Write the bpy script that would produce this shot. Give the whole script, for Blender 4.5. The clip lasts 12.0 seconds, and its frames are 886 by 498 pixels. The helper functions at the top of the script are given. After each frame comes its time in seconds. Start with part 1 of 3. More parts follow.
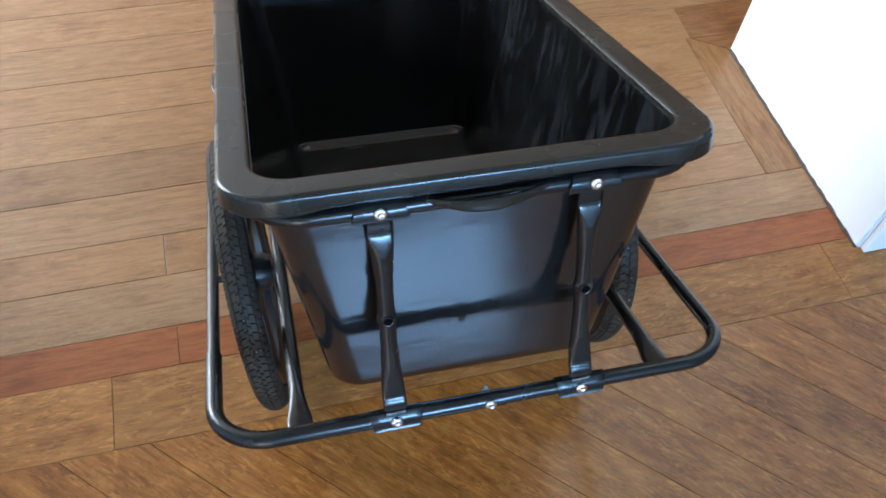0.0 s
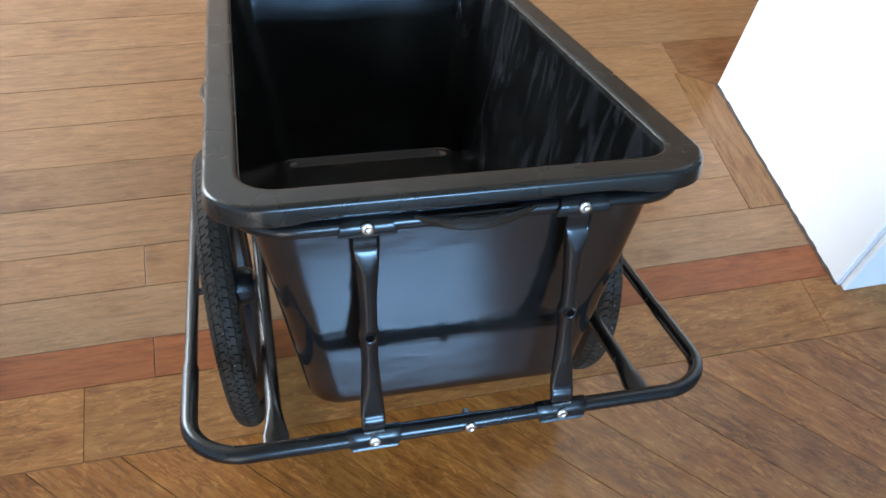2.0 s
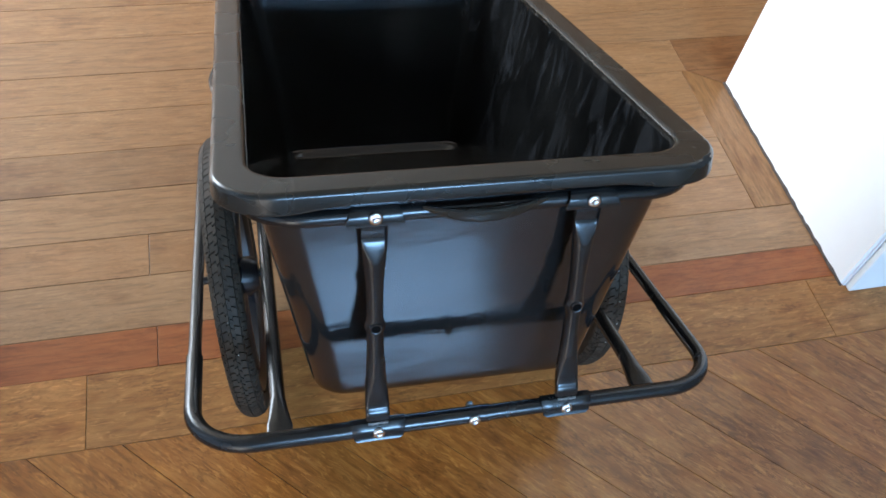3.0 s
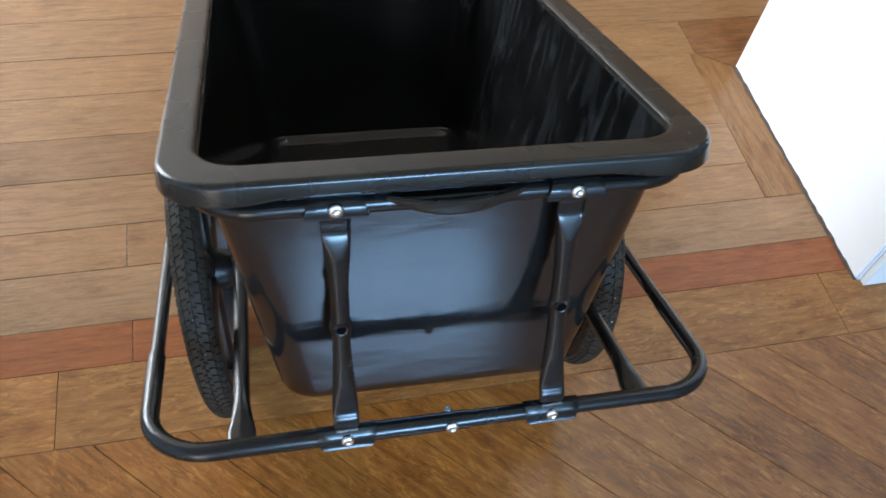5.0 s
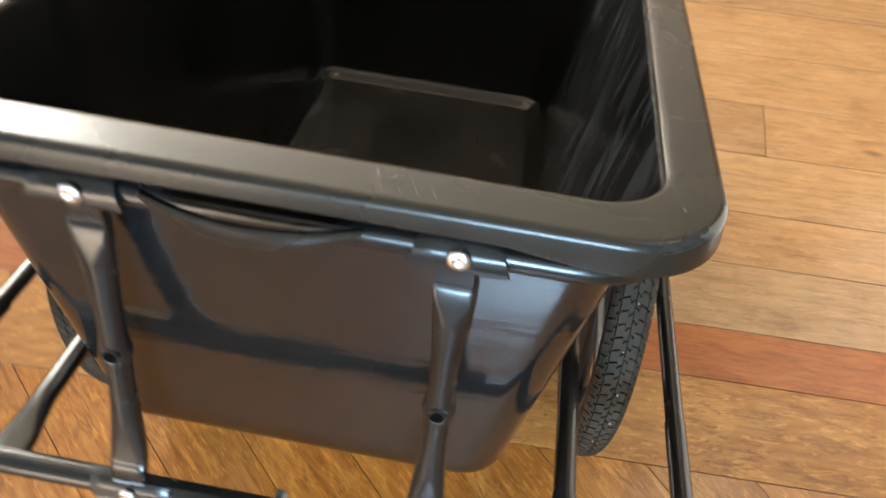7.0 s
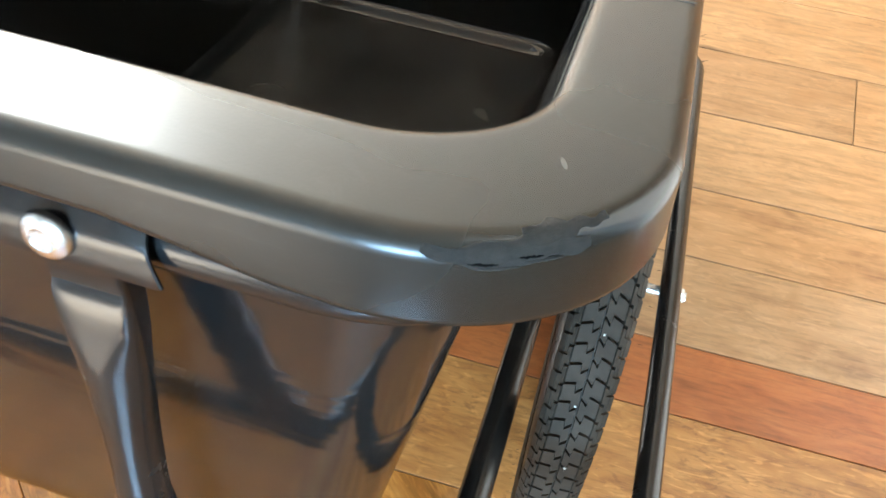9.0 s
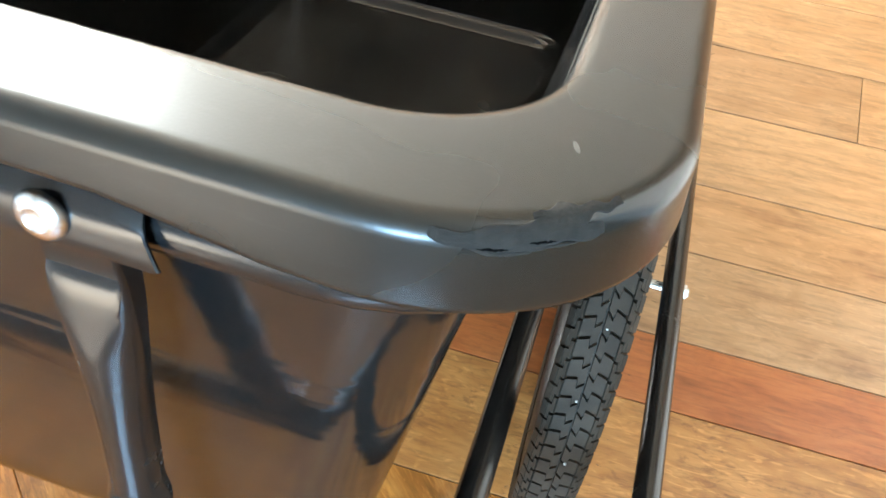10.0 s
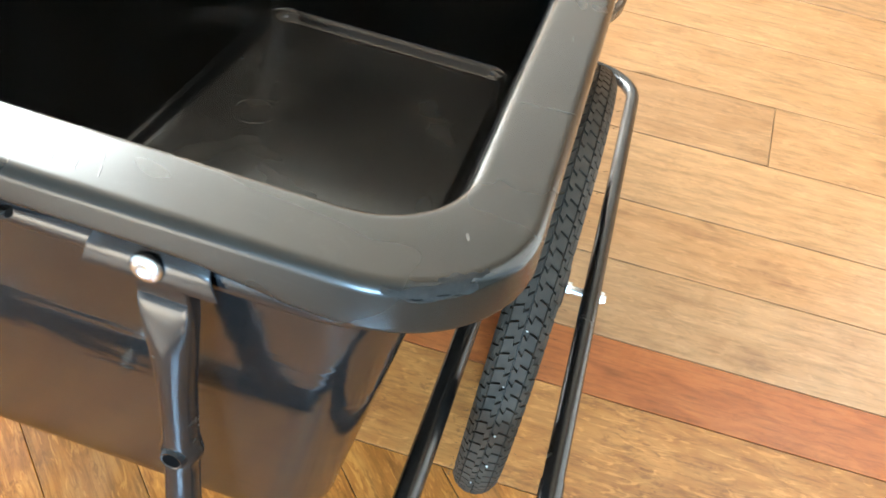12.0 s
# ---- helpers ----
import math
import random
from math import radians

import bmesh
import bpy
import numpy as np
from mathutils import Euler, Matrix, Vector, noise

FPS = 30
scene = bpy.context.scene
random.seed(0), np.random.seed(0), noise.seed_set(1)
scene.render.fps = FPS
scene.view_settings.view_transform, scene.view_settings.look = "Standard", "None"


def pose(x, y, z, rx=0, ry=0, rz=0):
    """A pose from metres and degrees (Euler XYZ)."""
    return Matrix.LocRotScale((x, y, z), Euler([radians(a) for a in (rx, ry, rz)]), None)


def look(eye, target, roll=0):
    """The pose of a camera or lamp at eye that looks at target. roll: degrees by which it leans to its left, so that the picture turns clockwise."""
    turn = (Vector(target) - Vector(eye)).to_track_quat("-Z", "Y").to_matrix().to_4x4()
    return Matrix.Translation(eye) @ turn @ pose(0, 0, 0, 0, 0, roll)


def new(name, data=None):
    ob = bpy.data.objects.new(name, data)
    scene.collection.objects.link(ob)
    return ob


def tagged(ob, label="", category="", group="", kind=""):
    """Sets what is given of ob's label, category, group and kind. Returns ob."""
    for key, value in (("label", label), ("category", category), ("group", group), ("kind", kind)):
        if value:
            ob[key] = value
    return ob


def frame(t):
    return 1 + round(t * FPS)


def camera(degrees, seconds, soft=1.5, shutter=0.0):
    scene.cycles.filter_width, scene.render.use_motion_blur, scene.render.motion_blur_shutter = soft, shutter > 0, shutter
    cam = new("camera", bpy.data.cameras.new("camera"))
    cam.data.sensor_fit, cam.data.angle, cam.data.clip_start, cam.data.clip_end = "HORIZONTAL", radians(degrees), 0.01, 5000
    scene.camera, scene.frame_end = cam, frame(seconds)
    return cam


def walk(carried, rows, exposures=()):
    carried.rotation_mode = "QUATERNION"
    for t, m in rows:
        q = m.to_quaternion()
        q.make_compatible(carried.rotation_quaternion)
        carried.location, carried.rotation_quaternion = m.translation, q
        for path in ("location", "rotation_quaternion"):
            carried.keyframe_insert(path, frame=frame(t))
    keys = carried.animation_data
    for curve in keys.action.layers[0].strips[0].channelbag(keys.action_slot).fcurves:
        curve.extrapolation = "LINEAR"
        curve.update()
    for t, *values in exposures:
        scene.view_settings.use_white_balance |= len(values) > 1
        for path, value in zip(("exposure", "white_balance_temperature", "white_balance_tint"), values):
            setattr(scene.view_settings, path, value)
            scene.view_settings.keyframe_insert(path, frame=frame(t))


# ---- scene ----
cam = camera(55.4, 12.0, 1.6, 0.4)
PATH = [
    (0, (-0.238, -0.345, 1.467), (0.146, 0.734, -0.173), 6.4),
    (0.5, (-0.238, -0.342, 1.469), (0.222, 0.719, -0.163), 10.2),
    (1, (-0.238, -0.344, 1.464), (0.247, 0.724, -0.156), 11.6),
    (1.5, (-0.239, -0.345, 1.46), (0.247, 0.741, -0.148), 11.8),
    (2, (-0.244, -0.348, 1.455), (0.193, 0.771, -0.144), 10.0),
    (2.5, (-0.248, -0.35, 1.451), (0.188, 0.767, -0.15), 10.9),
    (3, (-0.251, -0.349, 1.448), (0.182, 0.764, -0.156), 10.9),
    (4.8, (-0.21, -0.315, 1.393), (0.19, 0.772, -0.238), 10.3),
    (5, (-0.186, -0.307, 1.392), (0.209, 0.789, -0.233), 9.9),
    (5.5, (-0.136, -0.296, 1.392), (0.265, 0.793, -0.236), 9.0),
    (6, (-0.098, -0.234, 1.366), (0.263, 0.84, -0.282), 9.8),
    (6.2, (-0.064, -0.196, 1.352), (0.273, 0.862, -0.312), 11.5),
    (6.5, (0.008, -0.133, 1.322), (0.28, 0.89, -0.375), 12.6),
    (6.8, (0.089, -0.094, 1.251), (0.181, 0.928, -0.465), 8.6),
    (7, (0.144, -0.063, 1.184), (0.056, 0.935, -0.547), 4.1),
    (7.2, (0.169, -0.025, 1.114), (0.052, 0.909, -0.651), 5.5),
    (7.4, (0.193, 0.018, 1.055), (0.024, 0.959, -0.702), 3.8),
    (7.5, (0.204, 0.037, 1.026), (0.021, 0.989, -0.723), 2.7),
    (7.7, (0.23, 0.053, 1.001), (0.008, 1.019, -0.736), 1.2),
    (9.5, (0.268, 0.123, 0.921), (0.008, 1.028, -0.843), 0.2),
    (10, (0.265, 0.115, 0.922), (0.012, 1.022, -0.843), 1.1),
    (10.5, (0.27, 0.113, 0.929), (0.025, 1.025, -0.834), 1.6),
    (11, (0.269, 0.104, 0.944), (0.021, 1.025, -0.814), 2.4),
    (11.5, (0.28, 0.079, 1.003), (0.062, 1.004, -0.757), 4.4),
    (12, (0.286, 0.07, 1.065), (0.112, 0.976, -0.71), 6.1),
]
walk(cam, [(t, look(eye, target, roll)) for t, eye, target, roll in PATH],
     [(0, 0.14, 5600, 7), (2.5, 0.06, 5800, 8), (5.5, 0.04, 6150, 9), (6.5, 0.28, 7800, 13), (7.0, 0.92, 7500, 10), (7.5, 1.33, 6850, 8), (9.5, 1.42, 6600, 5), (12, 1.5, 6450, 4)])

# ---------------------------------------------------------------- world and light
world = bpy.data.worlds.new("sky")
scene.world = world
world.use_nodes = True
_wn = world.node_tree
_sky = _wn.nodes.new("ShaderNodeTexSky")
_sky.sky_type = "NISHITA"
_sky.sun_disc = False
_sky.sun_elevation = radians(38)
_sky.sun_rotation = radians(200)
_wn.links.new(_sky.outputs[0], _wn.nodes["Background"].inputs[0])
_wn.nodes["Background"].inputs[1].default_value = 0.10


def window_light(name, m, w, h, watts, colour):
    """Daylight standing in a window's opening."""
    d = bpy.data.lights.new(name, "AREA")
    d.shape, d.size, d.size_y, d.energy, d.color = "RECTANGLE", w, h, watts, colour
    ob = new(name, d)
    ob.matrix_world = m
    return ob


# a wide window on the left, a high one behind the walk, and an added lower one for fill
FILL_WIN = (-4.5, -3.3, -1.5, 0.30, 2.30)
LEFT_WIN = (-3.6, 2.2, 7.0, 0.35, 2.8)      # x, y0, y1, z0, z1
BACK_WIN = (-4.5, -0.25, 1.35, 2.05, 3.35)   # y, x0, x1, z0, z1
window_light("window_daylight", look((-3.72, 4.6, 1.575), (0, 4.6, 1.575)), 4.8, 2.45, 740, (0.92, 0.97, 1.0))
window_light("back_window_daylight", look((0.55, -4.62, 2.70), (0.55, 0, 2.70)), 1.6, 1.3, 395, (0.37, 0.65, 1.0))
# warm fill with no known source, added to brighten the rim's skirt
window_light("side_window_daylight", look((-2.4, -4.62, 1.3), (-2.4, 0, 1.3)), 1.8, 2.0, 62, (1.0, 0.86, 0.72))

# ---------------------------------------------------------------- materials


def node_mat(name):
    m = bpy.data.materials.new(name)
    m.use_nodes = True
    nt = m.node_tree
    return m, nt, nt.nodes["Principled BSDF"]


def nd(nt, kind, **inputs):
    n = nt.nodes.new("ShaderNode" + kind)
    for k, v in inputs.items():
        n.inputs[k].default_value = v
    return n


def ramp(nt, fac, *stops):
    r = nt.nodes.new("ShaderNodeValToRGB")
    while len(r.color_ramp.elements) < len(stops):
        r.color_ramp.elements.new(0.5)
    for e, (p, c) in zip(r.color_ramp.elements, stops):
        e.position = p
        e.color = (*c, 1) if len(c) == 3 else c
    nt.links.new(fac, r.inputs[0])
    return r.outputs[0]


def grey(v):
    return (v, v, v)


def mix(nt, fac, a, b, blend="MIX"):
    n = nt.nodes.new("ShaderNodeMix")
    n.data_type, n.blend_type = "RGBA", blend
    for sock, v in ((n.inputs[0], fac), (n.inputs[6], a), (n.inputs[7], b)):
        if isinstance(v, (int, float)):
            sock.default_value = v
        elif isinstance(v, tuple):
            sock.default_value = (*v, 1)
        else:
            nt.links.new(v, sock)
    return n.outputs[2]


def bump(nt, height, strength, distance, normal=None):
    b = nd(nt, "Bump", Strength=strength, Distance=distance)
    nt.links.new(height, b.inputs["Height"])
    if normal is not None:
        nt.links.new(normal, b.inputs["Normal"])
    return b.outputs[0]


def mapped(nt, scale, shift_by_object=True):
    """Object coordinates, shifted by each object's own random number, and stretched."""
    tc = nt.nodes.new("ShaderNodeTexCoord")
    mp = nd(nt, "Mapping", Scale=scale)
    out = tc.outputs["Object"]
    if shift_by_object:
        oi = nt.nodes.new("ShaderNodeObjectInfo")
        mul = nt.nodes.new("ShaderNodeVectorMath")
        mul.operation = "MULTIPLY_ADD"
        mul.inputs[1].default_value = (37.0, 53.0, 11.0)
        nt.links.new(oi.outputs["Random"], mul.inputs[0])
        nt.links.new(out, mul.inputs[2])
        out = mul.outputs[0]
    nt.links.new(out, mp.inputs[0])
    return mp.outputs[0]


def noise_tex(nt, vec, scale, detail=4.0, rough=0.55, distort=0.0):
    n = nd(nt, "TexNoise", Scale=scale, Detail=detail, Roughness=rough, Distortion=distort)
    nt.links.new(vec, n.inputs["Vector"])
    return n.outputs["Fac"]


def wood(name, dark, mid, light, vary=0.35, rough=0.42, fleck=0.25, coat=0.4, dash=0.2, rings=0.2, blots=0.9):
    """Varnished old oak boards; the grain runs along each board's own x axis."""
    m, nt, b = node_mat(name)
    long = mapped(nt, (4.5, 17.0, 17.0))
    fine = mapped(nt, (15.0, 190.0, 190.0))
    blot = mapped(nt, (4.6, 10.0, 10.0))
    ray = mapped(nt, (27.0, 125.0, 125.0))
    g1 = noise_tex(nt, long, 2.0, 6, 0.6, 1.5)
    g2 = noise_tex(nt, fine, 1.0, 5, 0.62)
    g3 = noise_tex(nt, blot, 1.6, 4, 0.6)
    col = ramp(nt, g1, (0.28, dark), (0.5, mid), (0.74, light))
    pores = ramp(nt, g2, (0.34, grey(0.60)), (0.52, grey(1.0)))
    col = mix(nt, 0.65, col, pores, "MULTIPLY")
    flk = ramp(nt, noise_tex(nt, ray, 1.0, 2, 0.6, 1.2), (0.56, grey(0.0)), (0.66, grey(1.0)))
    fl = nt.nodes.new("ShaderNodeMath")
    fl.operation = "MULTIPLY"
    fl.inputs[1].default_value = fleck
    nt.links.new(flk, fl.inputs[0])
    col = mix(nt, fl.outputs[0], col, tuple(min(1.0, c * 1.35) for c in light))
    stain = ramp(nt, g3, (0.28, (0.62, 0.53, 0.46)), (0.44, (0.97, 0.92, 0.85)), (0.58, (1.0, 1.0, 1.0)), (0.74, (1.22, 1.20, 1.16)))
    col = mix(nt, blots, col, stain, "MULTIPLY")
    knots = ramp(nt, noise_tex(nt, mapped(nt, (7.0, 19.0, 19.0)), 1.0, 2, 0.5), (0.22, grey(0.35)), (0.29, grey(1.0)))
    col = mix(nt, 0.8, col, knots, "MULTIPLY")
    # growth rings cut aslant: long ovals and arches
    wv = nd(nt, "TexWave", Scale=1.0, Distortion=14.0, Detail=3.0)
    wv.inputs["Detail Scale"].default_value = 0.7
    wv.bands_direction = "Y"
    nt.links.new(mapped(nt, (3.6, 11.0, 11.0)), wv.inputs["Vector"])
    col = mix(nt, rings, col, ramp(nt, wv.outputs["Fac"], (0.05, grey(0.45)), (0.45, grey(1.0))), "MULTIPLY")
    # short dark pores and dirt, gathered in patches
    patch = ramp(nt, noise_tex(nt, mapped(nt, (6.0, 11.0, 11.0)), 1.3, 3, 0.6, 0.8), (0.42, grey(0.0)), (0.60, grey(1.0)))
    marks = ramp(nt, noise_tex(nt, mapped(nt, (34.0, 95.0, 95.0)), 1.0, 3, 0.6, 2.2), (0.50, grey(0.0)), (0.62, grey(1.0)))
    both = nt.nodes.new("ShaderNodeMath")
    both.operation = "MULTIPLY"
    nt.links.new(patch, both.inputs[0])
    nt.links.new(marks, both.inputs[1])
    dk = nt.nodes.new("ShaderNodeMath")
    dk.operation = "MULTIPLY"
    dk.inputs[1].default_value = dash
    nt.links.new(both.outputs[0], dk.inputs[0])
    col = mix(nt, dk.outputs[0], col, tuple(c * 0.35 for c in dark))
    oi = nt.nodes.new("ShaderNodeObjectInfo")
    d_ = vary
    tone = ramp(nt, oi.outputs["Random"], (0.0, (1 - 1.3 * d_, 1 - 1.45 * d_, 1 - 1.5 * d_)), (0.3, grey(1.0)), (0.55, (1 + 0.3 * d_, 1 - 0.25 * d_, 1 - 0.9 * d_)), (0.8, (1 + 0.5 * d_, 1 + 0.45 * d_, 1 + 0.2 * d_)), (1.0, (1 - 0.5 * d_, 1 - 0.6 * d_, 1 - 0.6 * d_)))
    col = mix(nt, 1.0, col, tone, "MULTIPLY")
    nt.links.new(col, b.inputs["Base Color"])
    rr = ramp(nt, g3, (0.2, grey(rough + 0.13)), (0.7, grey(rough - 0.06)))
    nt.links.new(rr, b.inputs["Roughness"])
    n1 = bump(nt, g2, 0.10, 0.0005)
    n1 = bump(nt, g1, 0.12, 0.0010, n1)
    nt.links.new(n1, b.inputs["Normal"])
    b.inputs["Coat Weight"].default_value = coat
    b.inputs["Coat Roughness"].default_value = 0.14 if coat > 0.78 else 0.30
    b.inputs["Coat IOR"].default_value = 1.5
    b.inputs["Specular IOR Level"].default_value = 0.15
    return m


def plastic(name, base, rough, wave=0.0, scuff=0.0, side=0.0, film=1.25, ior=1.56, rub=0.0, dust=0.0):
    """Black moulded plastic with flow marks and rubbed patches."""
    m, nt, b = node_mat(name)
    big = mapped(nt, (1, 1, 1), False)
    n1 = noise_tex(nt, big, 7.0, 3, 0.5, 0.6)
    n2 = noise_tex(nt, mapped(nt, (15, 19, 4), False), 1.0, 5, 0.62, 1.6)
    n3 = noise_tex(nt, big, 900.0, 2, 0.5)
    col = ramp(nt, n1, (0.3, tuple(c * 0.8 for c in base)), (0.7, tuple(c * film for c in base)))
    if scuff:
        sc = ramp(nt, n2, (0.50, grey(0.0)), (0.80, grey(scuff)))
        if side:      # scuffs and bluish window sheen, painted mostly on the window-lit side
            sep = nt.nodes.new("ShaderNodeSeparateXYZ")
            nt.links.new(big, sep.inputs[0])
            far = nt.nodes.new("ShaderNodeMapRange")
            far.inputs["From Min"].default_value, far.inputs["From Max"].default_value = -0.3, 0.3
            nt.links.new(sep.outputs[0], far.inputs[0])
            lit_flank = ramp(nt, far.outputs[0], (0.13, grey(0.28)), (0.22, grey(0.0)), (0.78, grey(0.0)), (0.87, grey(1.0)))
            sc = mix(nt, 1.0, sc, lit_flank, "MULTIPLY")
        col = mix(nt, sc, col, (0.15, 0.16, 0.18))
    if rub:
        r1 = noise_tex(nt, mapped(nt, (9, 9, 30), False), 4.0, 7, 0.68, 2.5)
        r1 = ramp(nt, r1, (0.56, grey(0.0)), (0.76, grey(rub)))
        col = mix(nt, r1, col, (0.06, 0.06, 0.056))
    if dust:      # soft swirls wiped through a film of dust
        d1 = noise_tex(nt, mapped(nt, (1.0, 1.0, 1.0), False), 8.0, 2, 0.5, 0.7)
        col = mix(nt, ramp(nt, d1, (0.36, grey(0.0)), (0.80, grey(dust))), col, (0.085, 0.082, 0.075))
    nt.links.new(col, b.inputs["Base Color"])
    nt.links.new(ramp(nt, n1, (0.3, grey(rough - 0.015)), (0.75, grey(rough + 0.05))), b.inputs["Roughness"])
    b.inputs["IOR"].default_value = ior
    nm = bump(nt, n3, 0.05, 0.0003)
    if wave:
        w = noise_tex(nt, mapped(nt, (3.5, 3.5, 14), False), 2.0, 2, 0.4, 0.8)
        nm = bump(nt, w, wave, 0.004, nm)
    nt.links.new(nm, b.inputs["Normal"])
    return m


def metal_paint(name, base, rough):
    m, nt, b = node_mat(name)
    v = mapped(nt, (1, 1, 1), False)
    n1 = noise_tex(nt, v, 30.0, 4, 0.6)
    nt.links.new(ramp(nt, n1, (0.3, tuple(c * 0.8 for c in base)), (0.75, tuple(c * 1.4 for c in base))), b.inputs["Base Color"])
    nt.links.new(ramp(nt, n1, (0.3, grey(rough - 0.02)), (0.8, grey(rough + 0.04))), b.inputs["Roughness"])
    nt.links.new(bump(nt, noise_tex(nt, v, 700.0, 2), 0.015, 0.0002), b.inputs["Normal"])
    b.inputs["Coat Weight"].default_value = 0.06
    b.inputs["Coat Roughness"].default_value = 0.15
    return m


def plain(name, base, rough, metal=0.0, scale=20.0, amount=0.15, relief=0.1):
    m, nt, b = node_mat(name)
    v = mapped(nt, (1, 1, 1), False)
    n1 = noise_tex(nt, v, scale, 5, 0.6)
    nt.links.new(ramp(nt, n1, (0.3, tuple(c * (1 - amount) for c in base)), (0.7, tuple(min(1, c * (1 + amount)) for c in base))), b.inputs["Base Color"])
    b.inputs["Roughness"].default_value = rough
    b.inputs["Metallic"].default_value = metal
    nt.links.new(bump(nt, noise_tex(nt, v, scale * 15, 3), relief, 0.0006), b.inputs["Normal"])
    return m


OAK = wood("oak_boards", (0.288, 0.147, 0.061), (0.326, 0.171, 0.074), (0.366, 0.198, 0.089), 0.11, 0.42, 0.30, 0.75, 0.2, 0.14, 0.75)
OAK_FIGURED = wood("figured_oak", (0.288, 0.147, 0.061), (0.326, 0.171, 0.074), (0.366, 0.198, 0.089), 0.06, 0.42, 0.2, 0.75, 0.2, 0.24, 0.5)
OAK_EDGE = wood("border_oak", (0.255, 0.116, 0.040), (0.310, 0.148, 0.053), (0.36, 0.18, 0.069), 0.05, 0.42, 0.10, 0.5, 0.3, 0.28)
OAK_RED = wood("red_hardwood", (0.245, 0.067, 0.017), (0.305, 0.090, 0.024), (0.345, 0.113, 0.033), 0.08, 0.42, 0.05, 0.5, 0.2, 0.12)
OAK_PALE = wood("pale_oak", (0.285, 0.110, 0.028), (0.390, 0.164, 0.044), (0.495, 0.223, 0.066), 0.10, 0.44, 0.5, 0.5, 0.45, 0.08)
OAK_DIAG = wood("brown_oak", (0.220, 0.077, 0.015), (0.322, 0.119, 0.023), (0.45, 0.188, 0.042), 0.14, 0.40, 0.45, 0.82, 0.45, 0.10)
OAK_DARK = wood("dark_oak", (0.205, 0.090, 0.033), (0.255, 0.116, 0.045), (0.30, 0.142, 0.057), 0.05, 0.42, 0.05, 0.5, 0.3, 0.3)
SUBFLOOR = plain("joint_dirt", (0.03, 0.017, 0.01), 0.9)
WALL = plain("white_wall_paint", (0.86, 0.87, 0.87), 0.6, 0.0, 6.0, 0.02, 0.12)
# unseen ceiling, kept dark and warm to lower floor haze and fill
CEILING = plain("sheen_cutting_tan", (0.40, 0.345, 0.275), 0.7, 0.0, 6.0, 0.03, 0.12)
# unseen east wall, darkened to take grey sheen off the boards
WALL_BROWN = plain("sheen_cutting_brown", (0.17, 0.115, 0.075), 0.7, 0.0, 6.0, 0.04, 0.12)
# unseen north wall, darkened so that the rim reflects less light
WALL_DIM = plain("rim_dimming_taupe", (0.44, 0.42, 0.385), 0.7, 0.0, 6.0, 0.04, 0.12)
TRIM = plain("white_satin_paint", (0.78, 0.80, 0.79), 0.55, 0.0, 12.0, 0.03, 0.08)
GRIME = plain("dark_caulk", (0.07, 0.05, 0.04), 0.85, 0.0, 60.0, 0.4)
TUB = plastic("black_tub_plastic", (0.0098, 0.0097, 0.0096), 0.11, 0.14, 0.0, 0.0, 1.25, 1.72)
# inner skin painted darker than TUB for the shade inside the tub
TUB_IN = plastic("rubbed_shaded_tub_plastic", (0.0028, 0.0028, 0.0027), 0.17, 0.05, 0.26, 0.2, 2.5, 1.54, 0.12)
TUB_FLOOR = plastic("dusty_tub_plastic", (0.0145, 0.0141, 0.0131), 0.20, 0.08, 0.0, 0.0, 1.6, 1.6, 0.0, 0.45)
RIM = plastic("black_rim_plastic", (0.0125, 0.0117, 0.0095), 0.25, 0.0, 0.0, 0.0, 1.5, 1.48, 0.15)
TUBE = metal_paint("black_powder_coat", (0.009, 0.009, 0.009), 0.25)
RUBBER = plain("black_rubber", (0.042, 0.032, 0.023), 0.62, 0.0, 40.0, 0.3, 0.3)
RUBBER.node_tree.nodes["Principled BSDF"].inputs["Specular IOR Level"].default_value = 0.16
HUBM = plain("black_nylon", (0.010, 0.010, 0.011), 0.35, 0.0, 25.0, 0.2)
ZINC = plain("zinc_plated_steel", (0.72, 0.72, 0.70), 0.24, 1.0, 200.0, 0.25, 0.25)
FRAYED = plain("frayed_plastic", (0.0135, 0.0115, 0.0085), 0.85, 0.0, 260.0, 0.45, 0.5)
CHALK = plain("chalk_dust", (0.6, 0.6, 0.58), 0.8)
SPECK = plain("pale_scuff", (0.07, 0.067, 0.06), 0.6)
DRAG = plain("faint_rub_mark", (0.022, 0.022, 0.02), 0.4)
WELD = plain("bare_weld", (0.32, 0.33, 0.34), 0.45, 0.8, 300.0, 0.5, 0.8)
# near-black that stands in for shade inside drill holes and splits
GAP_SHADE = plain("gap_shade_black", (0.002, 0.002, 0.002), 0.9)
GAP_SHADE.node_tree.nodes["Principled BSDF"].inputs["Specular IOR Level"].default_value = 0.05
FRAME_W = plain("white_window_frame", (0.75, 0.75, 0.74), 0.4)

# ---------------------------------------------------------------- mesh helpers


def ease(a, b, v):
    k = max(0.0, min(1.0, (v - a) / (b - a)))
    return k * k * (3 - 2 * k)


def part(name, bm, material, parent=None, label="", smooth=True, angle=38):
    bmesh.ops.recalc_face_normals(bm, faces=bm.faces)
    me = bpy.data.meshes.new(name)
    if smooth:
        for f in bm.faces:
            f.smooth = True
        lim = radians(angle)
        for e in bm.edges:
            if len(e.link_faces) == 2 and e.calc_face_angle(0) > lim:
                e.smooth = False
    bm.to_mesh(me)
    bm.free()
    me.materials.append(material)
    ob = new(name, me)
    if parent is not None:
        ob.parent = parent
    if label:
        ob["label"] = label
    return ob


